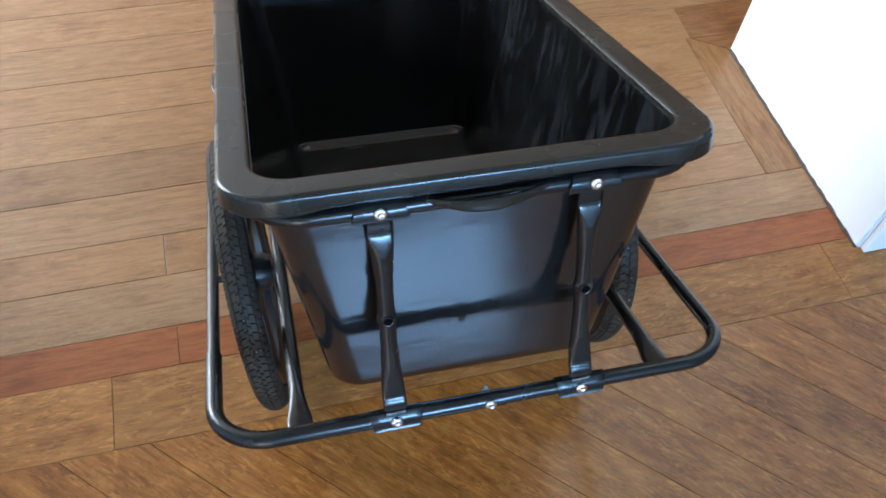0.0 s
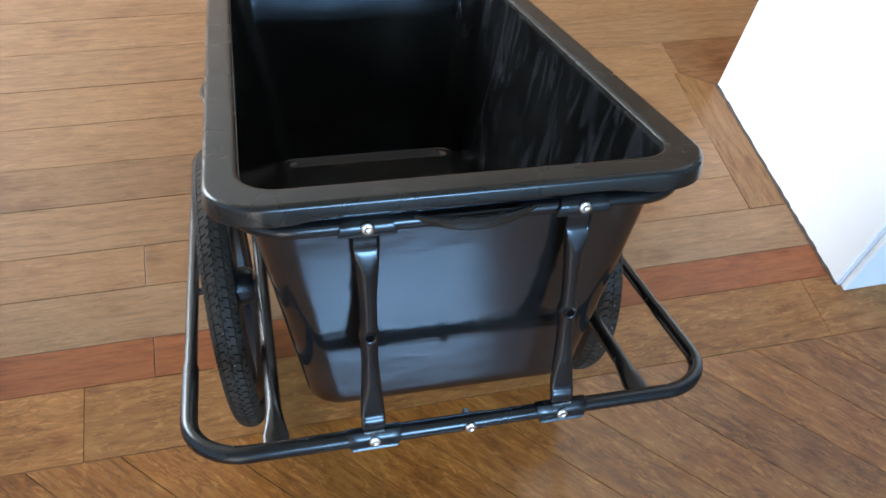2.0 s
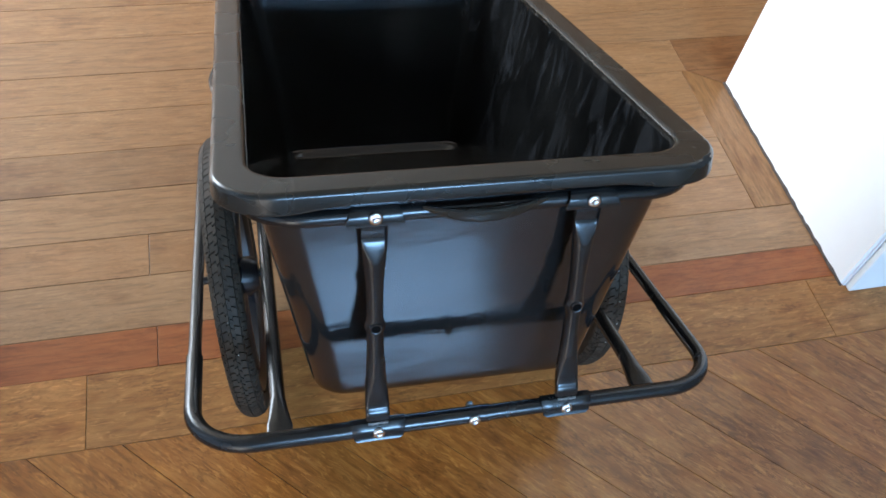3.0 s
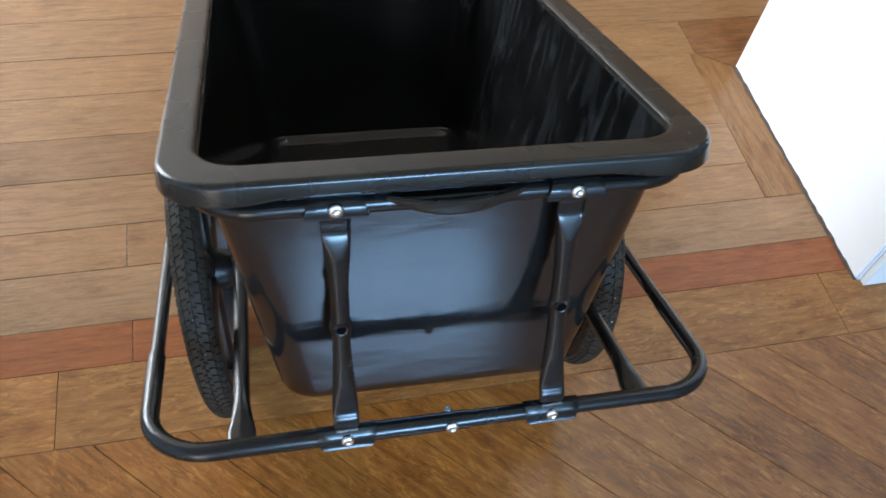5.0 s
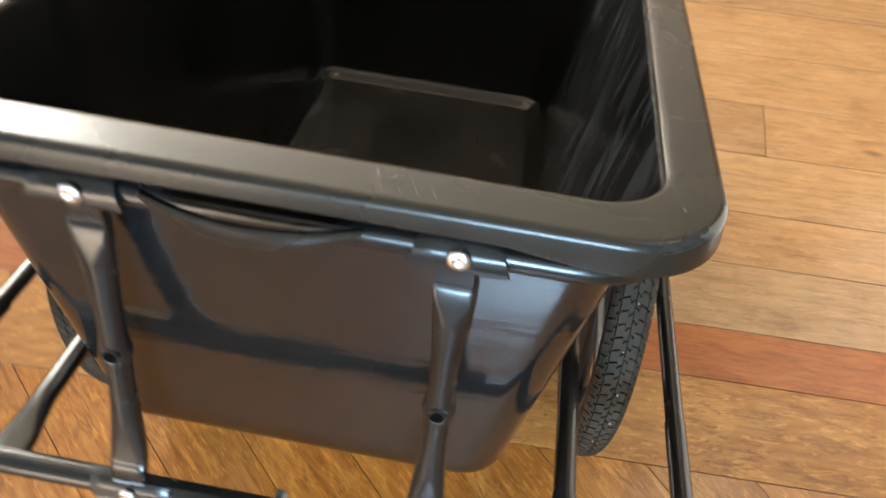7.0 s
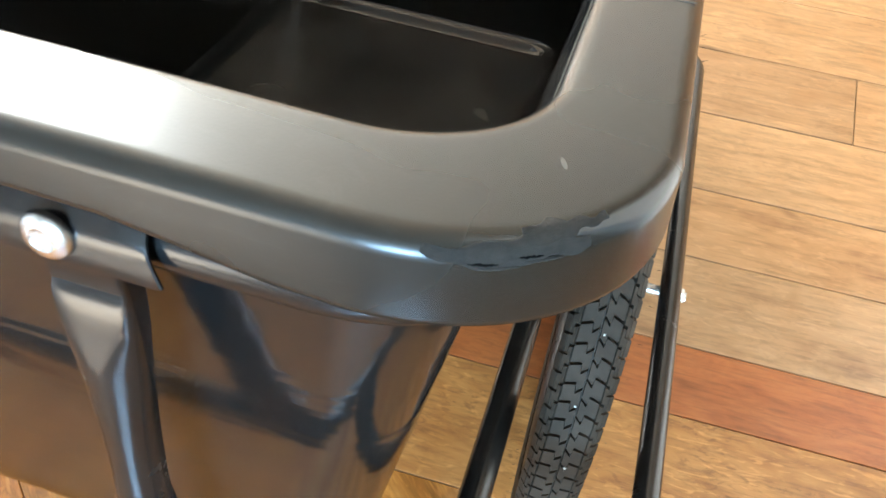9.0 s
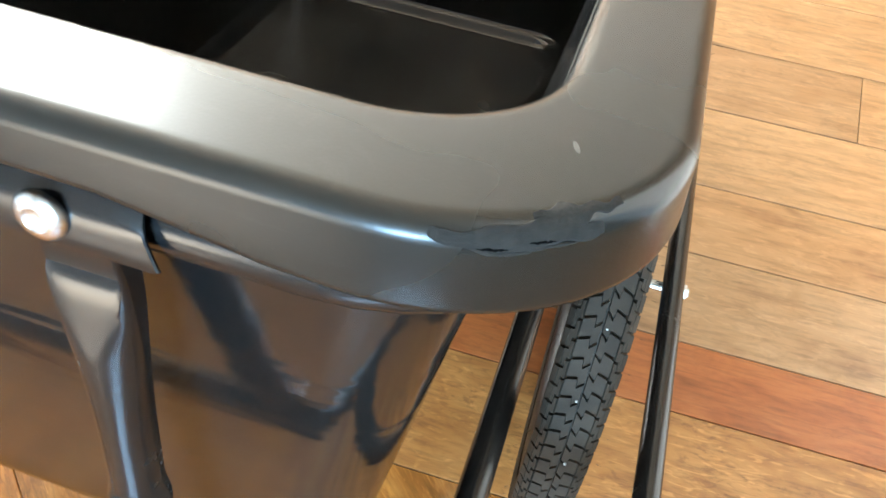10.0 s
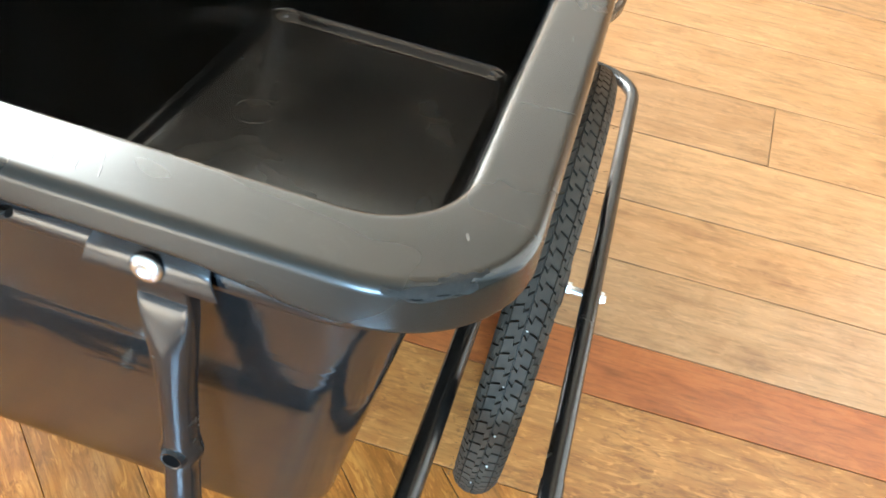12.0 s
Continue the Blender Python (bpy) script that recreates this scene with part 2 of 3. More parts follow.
def bridge(bm, rings, closed=True, caps=(False, False), wrap=False):
    """Quads between rings of vertices of equal count."""
    pairs = list(zip(rings, rings[1:])) + ([(rings[-1], rings[0])] if wrap else [])
    n = len(rings[0])
    for a, b in pairs:
        for i in range(n if closed else n - 1):
            j = (i + 1) % n
            bm.faces.new((a[i], a[j], b[j], b[i]))
    if caps[0]:
        bm.faces.new(rings[0])
    if caps[1]:
        bm.faces.new(rings[-1])


def rounded(hx, y0, y1, r, n=8, e=0):
    """A rounded rectangle in plan, counter-clockwise from the +x, +y corner; e more points on each straight."""
    r = max(min(r, hx - 1e-4, (y1 - y0) / 2 - 1e-4), 1e-4)
    pts = []
    stops = [0.012] + [k / (e - 1) for k in range(1, e - 1)] + [0.988] if e > 1 else [0.5] * e
    for cx, cy, a0 in ((hx - r, y1 - r, 0), (-hx + r, y1 - r, 90), (-hx + r, y0 + r, 180), (hx - r, y0 + r, 270)):
        arc = [(cx + r * math.cos(radians(a0 + 90 * i / n)), cy + r * math.sin(radians(a0 + 90 * i / n))) for i in range(n + 1)]
        if pts and e:
            (ax, ay), (bx, by) = pts[-1], arc[0]
            pts += [(ax + (bx - ax) * k, ay + (by - ay) * k) for k in stops]
        pts += arc
    if e:
        (ax, ay), (bx, by) = pts[-1], pts[0]
        pts += [(ax + (bx - ax) * k, ay + (by - ay) * k) for k in stops]
    return pts


def loft(levels, caps=(False, False), wrap=False, n=8, e=0, lift=None):
    """Rounded rectangles (z, half width, y0, y1, corner radius), joined from one to the next. lift(x, y, z): a rise."""
    bm = bmesh.new()
    rings = []
    for z, hx, y0, y1, r in levels:
        rings.append([bm.verts.new((x, y, z + (lift(x, y, z) if lift else 0.0))) for x, y in rounded(hx, y0, y1, r, n, e)])
    bridge(bm, rings, True, caps, wrap)
    return bm


def fillet(points, radius, n=7, closed=False):
    """A path of straight runs with its corners rounded."""
    pts = [Vector(p) for p in points]
    out = []
    count = len(pts)
    for i, p in enumerate(pts):
        if not closed and i in (0, count - 1):
            out.append(p)
            continue
        a, b = (pts[i - 1] - p).normalized(), (pts[(i + 1) % count] - p).normalized()
        ang = a.angle(b)
        if ang > 3.1:
            out.append(p)
            continue
        d = radius / math.tan(ang / 2)
        c = p + (a + b).normalized() * (radius / math.sin(ang / 2))
        u, v = p + a * d - c, p + b * d - c
        for k in range(n + 1):
            w = u.slerp(v, k / n) if u.angle(v) > 1e-4 else u
            out.append(c + w.normalized() * radius)
    return out


def sweep(bm, path, radius, sides=14, closed=False, shape=None, up=(0, 0, 1)):
    """A tube along a path. shape(k of 0..1): half width, half height, squareness and hollow of its section."""
    path = [Vector(p) for p in path]
    n = len(path)
    length = [0.0]
    for a, b in zip(path, path[1:]):
        length.append(length[-1] + (b - a).length)
    rings = []
    for i, p in enumerate(path):
        if closed:
            tan = (path[(i + 1) % n] - path[i - 1]).normalized()
        else:
            tan = (path[min(i + 1, n - 1)] - path[max(i - 1, 0)]).normalized()
        ref = Vector(up)
        if abs(ref.dot(tan)) > 0.95:
            ref = Vector((1, 0, 0))
        s = tan.cross(ref).normalized()
        t = s.cross(tan).normalized()
        w, h, pw, flat = shape(length[i] / length[-1]) if shape else (radius, radius, 1.0, 0.0)
        ring = []
        for k in range(sides):
            c, d = math.cos(2 * math.pi * k / sides), math.sin(2 * math.pi * k / sides)
            a = w * math.copysign(abs(c) ** pw, c)
            b = h * math.copysign(abs(d) ** pw, d)
            if flat and d * t.y < 0:      # pressed in from the front, one edge left standing
                edge = 0.0042 * ease(0.74, 0.90, a * math.copysign(1.0, s.x) / w) * ease(0.0101, 0.004, flat)
                kk = max(0.0, flat - 0.0014) / 0.0088
                b = math.copysign(min(abs(b), flat + edge + max(0.0, abs(b) - flat) * 0.55 * kk ** 0.6), d)
            ring.append(bm.verts.new(p + s * a + t * b))
        rings.append(ring)
    bridge(bm, rings, True, (not closed, not closed), closed)
    return bm


def box(bm, x0, x1, y0, y1, z0, z1, bevel=0.0, seg=2):
    v = [bm.verts.new((x, y, z)) for z in (z0, z1) for x, y in ((x0, y0), (x1, y0), (x1, y1), (x0, y1))]
    fs = [bm.faces.new([v[i] for i in f]) for f in ((3, 2, 1, 0), (4, 5, 6, 7), (0, 1, 5, 4), (1, 2, 6, 5), (2, 3, 7, 6), (3, 0, 4, 7))]
    if bevel:
        es = list({e for f in fs for e in f.edges})
        bmesh.ops.bevel(bm, geom=es, offset=bevel, segments=seg, profile=0.5, affect="EDGES")
    return bm


def lathe(bm, profile, axis="x", centre=(0, 0, 0), seg=32, close=True):
    """Rings of (along the axis, radius) turned about the axis."""
    rings = []
    for a, r in profile:
        ring = []
        for k in range(seg):
            c, s = r * math.cos(2 * math.pi * k / seg), r * math.sin(2 * math.pi * k / seg)
            p = {"x": (a, c, s), "y": (c, a, s), "z": (c, s, a)}[axis]
            ring.append(bm.verts.new(Vector(p) + Vector(centre)))
        rings.append(ring)
    bridge(bm, rings, True, (close, close))
    return bm


# ---------------------------------------------------------------- room
H = 3.7


def wall(name, boxes, label, material=WALL):
    bm = bmesh.new()
    for b in boxes:
        box(bm, *b)
    return tagged(part(name, bm, material, smooth=False), label, "wall", kind="structure")


def wall_with_windows(name, axis, at, out, lo, hi, openings, label):
    """A wall in the plane axis = at, thick towards out, with openings (from, to, sill, head) in order."""
    a0, a1 = sorted((at, out))
    spans, edge = [], lo
    for w0, w1, z0, z1 in openings:
        spans += [(edge, w0, 0, H), (w0, w1, 0, z0), (w0, w1, z1, H)]
        edge = w1
    spans.append((edge, hi, 0, H))
    if axis == "x":
        return wall(name, [(a0, a1, p, q, r, s) for p, q, r, s in spans], label)
    return wall(name, [(p, q, a0, a1, r, s) for p, q, r, s in spans], label)


def window(name, axis, at, w0, w1, z0, z1, mullions, bars, label):
    """A frame with mullions and bars in an opening, and glass."""
    t = 0.06
    ob = tagged(new(name), label, "window", kind="structure")

    def piece(nm, p, q, r, s, d=0.03, mat=FRAME_W):
        bm = bmesh.new()
        if axis == "x":
            box(bm, at - d, at + d, p, q, r, s, 0.004 if mat is FRAME_W else 0)
        else:
            box(bm, p, q, at - d, at + d, r, s, 0.004 if mat is FRAME_W else 0)
        return part(nm, bm, mat, ob, smooth=False)

    piece("window_frame", w0, w0 + t, z0, z1)
    piece("window_frame", w1 - t, w1, z0, z1)
    piece("window_frame", w0 + t, w1 - t, z0, z0 + t)
    piece("window_frame", w0 + t, w1 - t, z1 - t, z1)
    for k in range(1, mullions + 1):
        c = w0 + (w1 - w0) * k / (mullions + 1)
        piece("mullion", c - 0.025, c + 0.025, z0 + t, z1 - t, 0.024)
    for k in range(1, bars + 1):
        c = z0 + (z1 - z0) * k / (bars + 1)
        piece("glazing_bar", w0 + t, w1 - t, c - 0.015, c + 0.015, 0.018)
    return ob


X0, X1, Y0, Y1 = -3.6, 3.4, -4.5, 7.2
wall_with_windows("wall_west", "x", X0, X0 - 0.2, Y0, Y1, [LEFT_WIN[1:]], "plain white painted wall with a wide window")
wall_with_windows("wall_south", "y", Y0, Y0 - 0.2, X0 - 0.2, X1 + 0.2, [FILL_WIN[1:], BACK_WIN[1:]], "plain white painted wall with a high window and an added fill window")
wall("wall_north", [(X0 - 0.2, X1 + 0.2, Y1, Y1 + 0.2, 0, H)], "unseen wall closing the room, taupe to dim reflections in the rim", WALL_DIM)
wall("wall_east", [(X1, X1 + 0.2, Y0, Y1, 0, H)], "unseen side wall, brown to cut the sheen on the floor", WALL_BROWN)
window("window_1", "x", X0 - 0.06, *LEFT_WIN[1:], 2, 0, "white framed window letting in daylight")
window("window_2", "y", Y0 - 0.06, *BACK_WIN[1:], 0, 0, "white framed high window letting in daylight")
window("fill_window", "y", Y0 - 0.06, *FILL_WIN[1:], 0, 0, "white framed low window letting in daylight")
bm = bmesh.new()
box(bm, X0 - 0.2, X1 + 0.2, Y0 - 0.2, Y1 + 0.2, H, H + 0.15)
tagged(part("ceiling", bm, CEILING, smooth=False), "unseen ceiling over the room, tan to cut sheen and fill light", "ceiling", kind="structure")

# unseen stub across the opening, matching the wall end, added to shade the front floor
wall("wall_stub", [(X0, -1.3, 0.437, 1.085, 0, H)], "unseen white wall stub across the opening, added to shade the front floor")
# the wall end between the two floors
bm = bmesh.new()
box(bm, 1.000, X1, 0.437, 1.085, -0.01, H)
bmesh.ops.bevel(bm, geom=[e for e in bm.edges if abs(e.verts[0].co.z - e.verts[1].co.z) > 1], offset=0.006, segments=3, affect="EDGES")
tagged(part("wall_end", bm, WALL, smooth=True), "white painted wall end standing on the floorboards", "wall", kind="structure")
bm = bmesh.new()
box(bm, 1.010, 1.160, 0.420, 0.4365, 0.0, 2.1, 0.003)
tagged(part("door_casing", bm, TRIM, smooth=False), "white gloss painted door casing board", "trim", kind="structure")
bm = bmesh.new()
box(bm, 1.164, 1.30, 0.427, 0.4365, 0.0, 2.1, 0.003)
tagged(part("door_jamb", bm, TRIM, smooth=False), "white painted door jamb board beside the casing", "trim", kind="structure")
bm = bmesh.new()
rng = random.Random(4)
steps = 44
ring_a = []
for k in range(steps + 1):
    y = 0.437 + (1.085 - 0.437) * k / steps
    w = 0.0022 + 0.0024 * rng.random()
    h = 0.003 + 0.003 * rng.random()
    ring_a.append([bm.verts.new(p) for p in ((0.9995 - w, y, 0.0005), (0.9995 - w * 0.5, y, h), (1.0002, y, h * 1.5), (1.0002, y, 0.0005))])
bridge(bm, ring_a, True, (True, True))
tagged(part("floor_joint", bm, GRIME), "dirty dark gap where the wall meets the boards", "trim", kind="structure")

# ---------------------------------------------------------------- the trailer
YAW, TILT_DEG = -1.47, 22.69
ORIGIN = (0.0028, 0.0849, 0.4370)
trailer = tagged(new("bike_trailer"), "black bicycle cargo trailer with deep plastic tub, tipped on wheels", "trailer")
trailer.matrix_world = pose(*ORIGIN, -TILT_DEG, 0, YAW)
TY1 = 0.940   # far end of the tub's rim
RZ = 0.354    # top of the rim

# tub: outer skin, floor and inner skin in one shell
W = 0.0035
FY = TY1 - 0.0310   # far end of the tub's skin under the rim
TOP, FLOOR_Z = 0.344, -0.0225
OUT = ((-0.0265, 0.042, 0.05), (-0.0258, 0.020, 0.048), (-0.0228, 0.0092, 0.044), (-0.0180, 0.0036, 0.042), (-0.0120, 0.0009, 0.041), (-0.0060, 0.0, 0.041), (0.0, 0.0, 0.041), (0.18, 0.0, 0.042), (0.315, 0.0, 0.043), (0.32, 0.0, 0.043), (TOP, 0.0, 0.045))
IN = ((TOP, 0.0, 0.042), (0.32, 0.0, 0.040), (0.18, 0.0, 0.038), (-0.002, 0.0, 0.039), (-0.0066, 0.0, 0.039), (-0.0092, 0.0012, 0.039), (-0.0104, 0.0046, 0.038), (-0.0118, 0.0064, 0.037), (-0.0153, 0.0084, 0.036), (-0.0203, 0.0112, 0.036), (-0.0219, 0.0160, 0.040), (FLOOR_Z, 0.0280, 0.04))


def tub_level(z, inset, r, skin):
    """The tub's outline at one height; all its walls lean outwards."""
    d, k = TOP - z, inset + skin
    return (z, 0.2555 - 0.175 * d - k, 0.018 + 0.19 * d + k, FY - 0.112 * d - k, r)


lv = [tub_level(z, i, r, 0.0) for z, i, r in OUT] + [tub_level(z, i, r, W) for z, i, r in IN]
tub = part("tub", loft(lv, (True, True), False, 12, 6), TUB, trailer, "deep glossy black plastic tub", angle=50)
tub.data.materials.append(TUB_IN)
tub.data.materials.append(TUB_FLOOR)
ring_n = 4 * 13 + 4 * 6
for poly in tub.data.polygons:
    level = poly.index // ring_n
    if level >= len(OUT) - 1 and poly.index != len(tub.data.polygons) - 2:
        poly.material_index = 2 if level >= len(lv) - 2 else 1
tub.matrix_basis = pose(-0.005, 0, 0, 0, 0, -0.25)
RO, RI = 0.2925, 0.2540
rl = [
    (RZ - 0.0040, RI - 0.0008, 0.0236, TY1 - 0.0298, 0.046),
    (RZ - 0.0022, RI + 0.0002, 0.0228, TY1 - 0.0288, 0.047),
    (RZ - 0.0008, RI + 0.0020, 0.0212, TY1 - 0.0270, 0.049),
    (RZ - 0.0001, RI + 0.0045, 0.0190, TY1 - 0.0245, 0.051),
    (RZ, RI + 0.0065, 0.0165, TY1 - 0.0225, 0.053),
    (RZ + 0.0003, (RI + RO) / 2, 0.0010, TY1 - 0.0140, 0.058),
    (RZ, RO - 0.0080, -0.0120, TY1 - 0.0080, 0.061),
]
for k in range(9):      # rolled outer edge
    q = radians(90 - 11.25 * k)
    back = 0.0066 * (1 - math.cos(q))
    rl.append((RZ - 0.0066 * (1 - math.sin(q)), RO - back, -0.0200 + back, TY1 - back, 0.069 - back))
rl += [
    (RZ - 0.0080, RO, -0.0200, TY1, 0.069),
    (RZ - 0.0225, RO + 0.001, -0.0210, TY1 + 0.001, 0.070),
    (RZ - 0.0245, RO + 0.0005, -0.0205, TY1 + 0.0005, 0.0695),
    (RZ - 0.0255, RO - 0.0012, -0.0188, TY1 - 0.0012, 0.068),
    (RZ - 0.0253, RO - 0.0028, -0.0172, TY1 - 0.0028, 0.066),
    (RZ - 0.0065, RO - 0.0035, -0.0165, TY1 - 0.0035, 0.064),
    (RZ - 0.0065, RI + 0.004, 0.0150, TY1 - 0.025, 0.050),
    (RZ - 0.0105, RI + 0.001, 0.0190, TY1 - 0.028, 0.047),
]


def skirt_rise(x, y, z):
    """The skirt is shallower between the corners, and swells a little at the moulded corners."""
    if z > RZ - 0.02:
        return 0.0
    along = ease(0.215, 0.150, abs(x)) if (y < 0.05 or y > TY1 - 0.05) else ease(0.385, 0.300, abs(y - TY1 / 2))
    return 0.0075 * along


rim = part("rim", loft(rl, (False, False), True, 18, 22, skirt_rise), RIM, tub, "broad matt black rolled rim", angle=50)


def hand_hold(m):
    """A bowed crescent lip under the rim, to lift the tub by, with a slot above it."""
    bm = bmesh.new()
    rings = []
    n = 22
    for k in range(n + 1):
        u = -1 + 2 * k / n
        b = 1 - u * u
        y, z = -0.0155 - 0.0130 * b, -0.0275
        hgt = 0.0050 + 0.0150 * b
        pts = [(y, z - 0.004 * b), (y - 0.0016, z - 0.3 * hgt), (y - 0.0010, z - 0.75 * hgt), (y + 0.0015, z - hgt), (y + 0.0040, z - hgt), (y + 0.0040, z - 0.004 * b)]
        rings.append([bm.verts.new(m @ Vector((0.071 * u, yy, zz))) for yy, zz in pts])
    bridge(bm, rings, True, (True, True))
    return part("hand_hold", bm, RIM, tub, "bowed black lifting lip", angle=35)


hand_hold(pose(0, 0, RZ))
hand_hold(pose(-RO, 0.417, RZ, 0, 0, -90) @ Matrix.Translation((0, 0.0205, 0)))
hand_hold(pose(RO, 0.417, RZ, 0, 0, 90) @ Matrix.Translation((0, 0.0205, 0)))

# moulded rings in the tub's floor
for cx, cy, radii in ((-0.100, 0.605, (0.027,)), (0.155, 0.764, (0.020,))):
    bm = bmesh.new()
    for rad in radii:
        lathe(bm, [(-0.0006, rad - 0.006), (0.0003, rad - 0.002), (0.0003, rad + 0.002), (-0.0006, rad + 0.006)], "z", (cx, cy, FLOOR_Z), 36, False)
    part("moulded_ring", bm, TUB_FLOOR, tub)

# rub marks on the rim's corner
def speck(x, y, z, lx, ly, turn):
    bm = bmesh.new()
    top = [bm.verts.new((x + lx * math.cos(a + turn) * math.cos(turn) - ly * math.sin(a) * math.sin(turn), y + ly * math.sin(a) + lx * 0.3 * math.cos(a), z + 0.0003)) for a in [2 * math.pi * k / 9 for k in range(9)]]
    low = [bm.verts.new((v.co.x, v.co.y, z - 0.0004)) for v in top]
    bridge(bm, [low, top], True, (False, True))
    part("scuff_mark", bm, SPECK, tub, "pale scuff on the rim")


def scratch(x0_, y0_, x1_, y1_, w, mat=SPECK):
    """A fine raised scratch across the rim's top."""
    bm = bmesh.new()
    a, b = Vector((x0_, y0_, RZ)), Vector((x1_, y1_, RZ))
    d = (b - a)
    sweep(bm, [a + d * (k / 6) + Vector((0, 0.0006 * math.sin(k * 2.1), 0)) for k in range(7)], w, 6, shape=lambda q: (w * (0.3 + math.sin(math.pi * q)), 0.0003, 1.0, 0.0))
    part("scratch", bm, mat, tub, "fine scratch on the rim")


speck(0.262, 0.025, RZ, 0.0008, 0.0026, 0.3)
scratch(-0.289, 0.1975, -0.270, 0.201, 0.0005)
scratch(-0.289, 0.138, -0.277, 0.144, 0.0005)
scratch(0.2605, 0.1455, 0.289, 0.150, 0.0005)
scratch(0.2744, 0.2476, 0.2751, 0.2311, 0.0005)
for k in range(4):      # drag marks across the front of the rim
    scratch(0.073 + 0.011 * k, 0.014 - 0.002 * k, 0.080 + 0.011 * k, -0.008, 0.0007, DRAG)


# torn moulding flash along the rim's corner: dark cracks and ragged beads
def corner_bead(name, a0, a1, down, w, mat, seed, label):
    """An uneven bead along the rolled edge of the rim's corner, at an angle down from its top."""
    fl = random.Random(seed)
    n = 18
    path = []
    for k in range(n + 1):
        a, d = radians(a0 + (a1 - a0) * k / n), radians(down + fl.uniform(-1.3, 1.3))
        q_ = 0.0624 + 0.0066 * math.cos(d)
        path.append((RO - 0.069 + q_ * math.cos(a), 0.049 + q_ * math.sin(a), RZ - 0.0066 + 0.0066 * math.sin(d)))
    bm = bmesh.new()
    sweep(bm, path, w, 7, shape=lambda q: (w * (0.25 + 0.75 * math.sin(math.pi * q)), w * (0.3 + 0.7 * math.sin(math.pi * q)) * (0.8 + 0.2 * math.sin(37 * q)), 1.0, 0.0))
    part(name, bm, mat, tub, label, angle=70)


for a0, a1, down, w, seed in ((-69, -62.5, 8, 0.0006, 21), (-60, -53, 19, 0.0005, 5)):
    corner_bead("moulding_crack", a0, a1, down, w, GAP_SHADE, seed, "dark split in the moulded edge")
    corner_bead("moulding_flash", a0 + 1, a1 + 4, down - 10, w * 1.2, FRAYED, seed + 1, "ragged ridge of torn plastic")


def frayed_edge(a0, a1, d0, d1, seed):
    """A scraped, roughened patch over the rolled edge of the rim's corner, ragged all round."""
    fr = random.Random(seed)
    na, nd_ = 56, 14
    bm = bmesh.new()
    low, high = fr.uniform(0, 6), fr.uniform(0, 6)
    rings = []
    for i in range(nd_ + 1):
        ring_ = []
        for k in range(na + 1):
            u = k / na
            lo = d0 + 7 * math.sin(9 * u + low) + 5 * math.sin(23 * u + high)
            hi = d1 + 9 * math.sin(7 * u + high) + 6 * math.sin(19 * u + low)
            mid, span = (lo + hi) / 2, (hi - lo) / 2 * (0.25 + 0.75 * math.sin(math.pi * u) ** 0.6)
            a, d = radians(a0 + (a1 - a0) * u), radians(mid + span * (2 * i / nd_ - 1))
            rim_ = min(i, nd_ - i, k, na - k)
            up_ = -0.0003 if rim_ == 0 else 0.00012 + fr.uniform(0.0, 0.0003)
            q_ = 0.0624 + (0.0066 + up_) * math.cos(d)
            ring_.append(bm.verts.new((RO - 0.069 + q_ * math.cos(a), 0.049 + q_ * math.sin(a), RZ - 0.0066 + (0.0066 + up_) * math.sin(d))))
        rings.append(ring_)
    bridge(bm, rings, False)
    part("frayed_edge", bm, FRAYED, tub, "scraped and roughened patch on the rim's corner", angle=70)


frayed_edge(-78, -43, -2, 60, 3)
frayed_edge(-58, -37, 46, 88, 8)

# frame tubes
TR = 0.011
LX, LY1 = 0.357, 0.937
bm = bmesh.new()
front = fillet([(-LX, 0.185, 0), (-LX, 0, 0), (0.022, 0, 0)], 0.075, 9)
sweep(bm, front, TR + 0.0006, 16)
part("front_bar", bm, TUBE, trailer, "black powder-coated bent steel tube")
bm = bmesh.new()
front = fillet([(0.022, 0, 0), (LX, 0, 0), (LX, 0.185, 0)], 0.075, 9)
sweep(bm, front, TR - 0.0006, 16)
part("front_bar", bm, TUBE, trailer, "black powder-coated bent steel tube")
bm = bmesh.new()
back = fillet([(-LX, 0.18, 0), (-LX, LY1, 0), (LX + 0.003, LY1, 0), (LX, 0.18, 0)], 0.07, 9)
sweep(bm, back, TR - 0.0016, 16)
part("side_loop", bm, TUBE, trailer, "black powder-coated tube running round the wheels")
bm = bmesh.new()
ring = fillet([(-0.268, 0.007, 0.309), (0.268, 0.007, 0.309), (0.268, TY1 - 0.02, 0.309), (-0.268, TY1 - 0.02, 0.309)], 0.07, 9, True)
sweep(bm, ring, TR - 0.0010, 16, True)
part("upper_ring", bm, TUBE, trailer, "black tube ring under the rim")


def flat_end(q, a0, a1, r, w, h, dish=0.0, a2=0.0):
    """Round in the middle, hammered flat at both ends."""
    d = min(q, 1 - q)
    k = max(0.0, min(1.0, (d - a0) / (a1 - a0)))
    f = ease(a0, a2, d) if a2 else 1 - (1 - k) ** 1.6
    return (w + (r - w) * f, h + (r - h) * k, 0.35 + 0.65 * k, dish + (r - dish) * k ** 0.75 if dish and k < 1 else 0.0)


for sx in (-0.248, 0.248):
    bm = bmesh.new()
    n = 40
    path = [(sx, 0.006 + (LY1 - 0.012) * k / n, -0.006 * max(0, 1 - min(k, n - k) / 3)) for k in range(n + 1)]
    sweep(bm, path, TR, 16, shape=lambda q: flat_end(q, 0.030, 0.075, 0.0105, 0.0165, 0.0045))
    part("inner_rail", bm, TUBE, trailer, "black tube between tub and wheel")


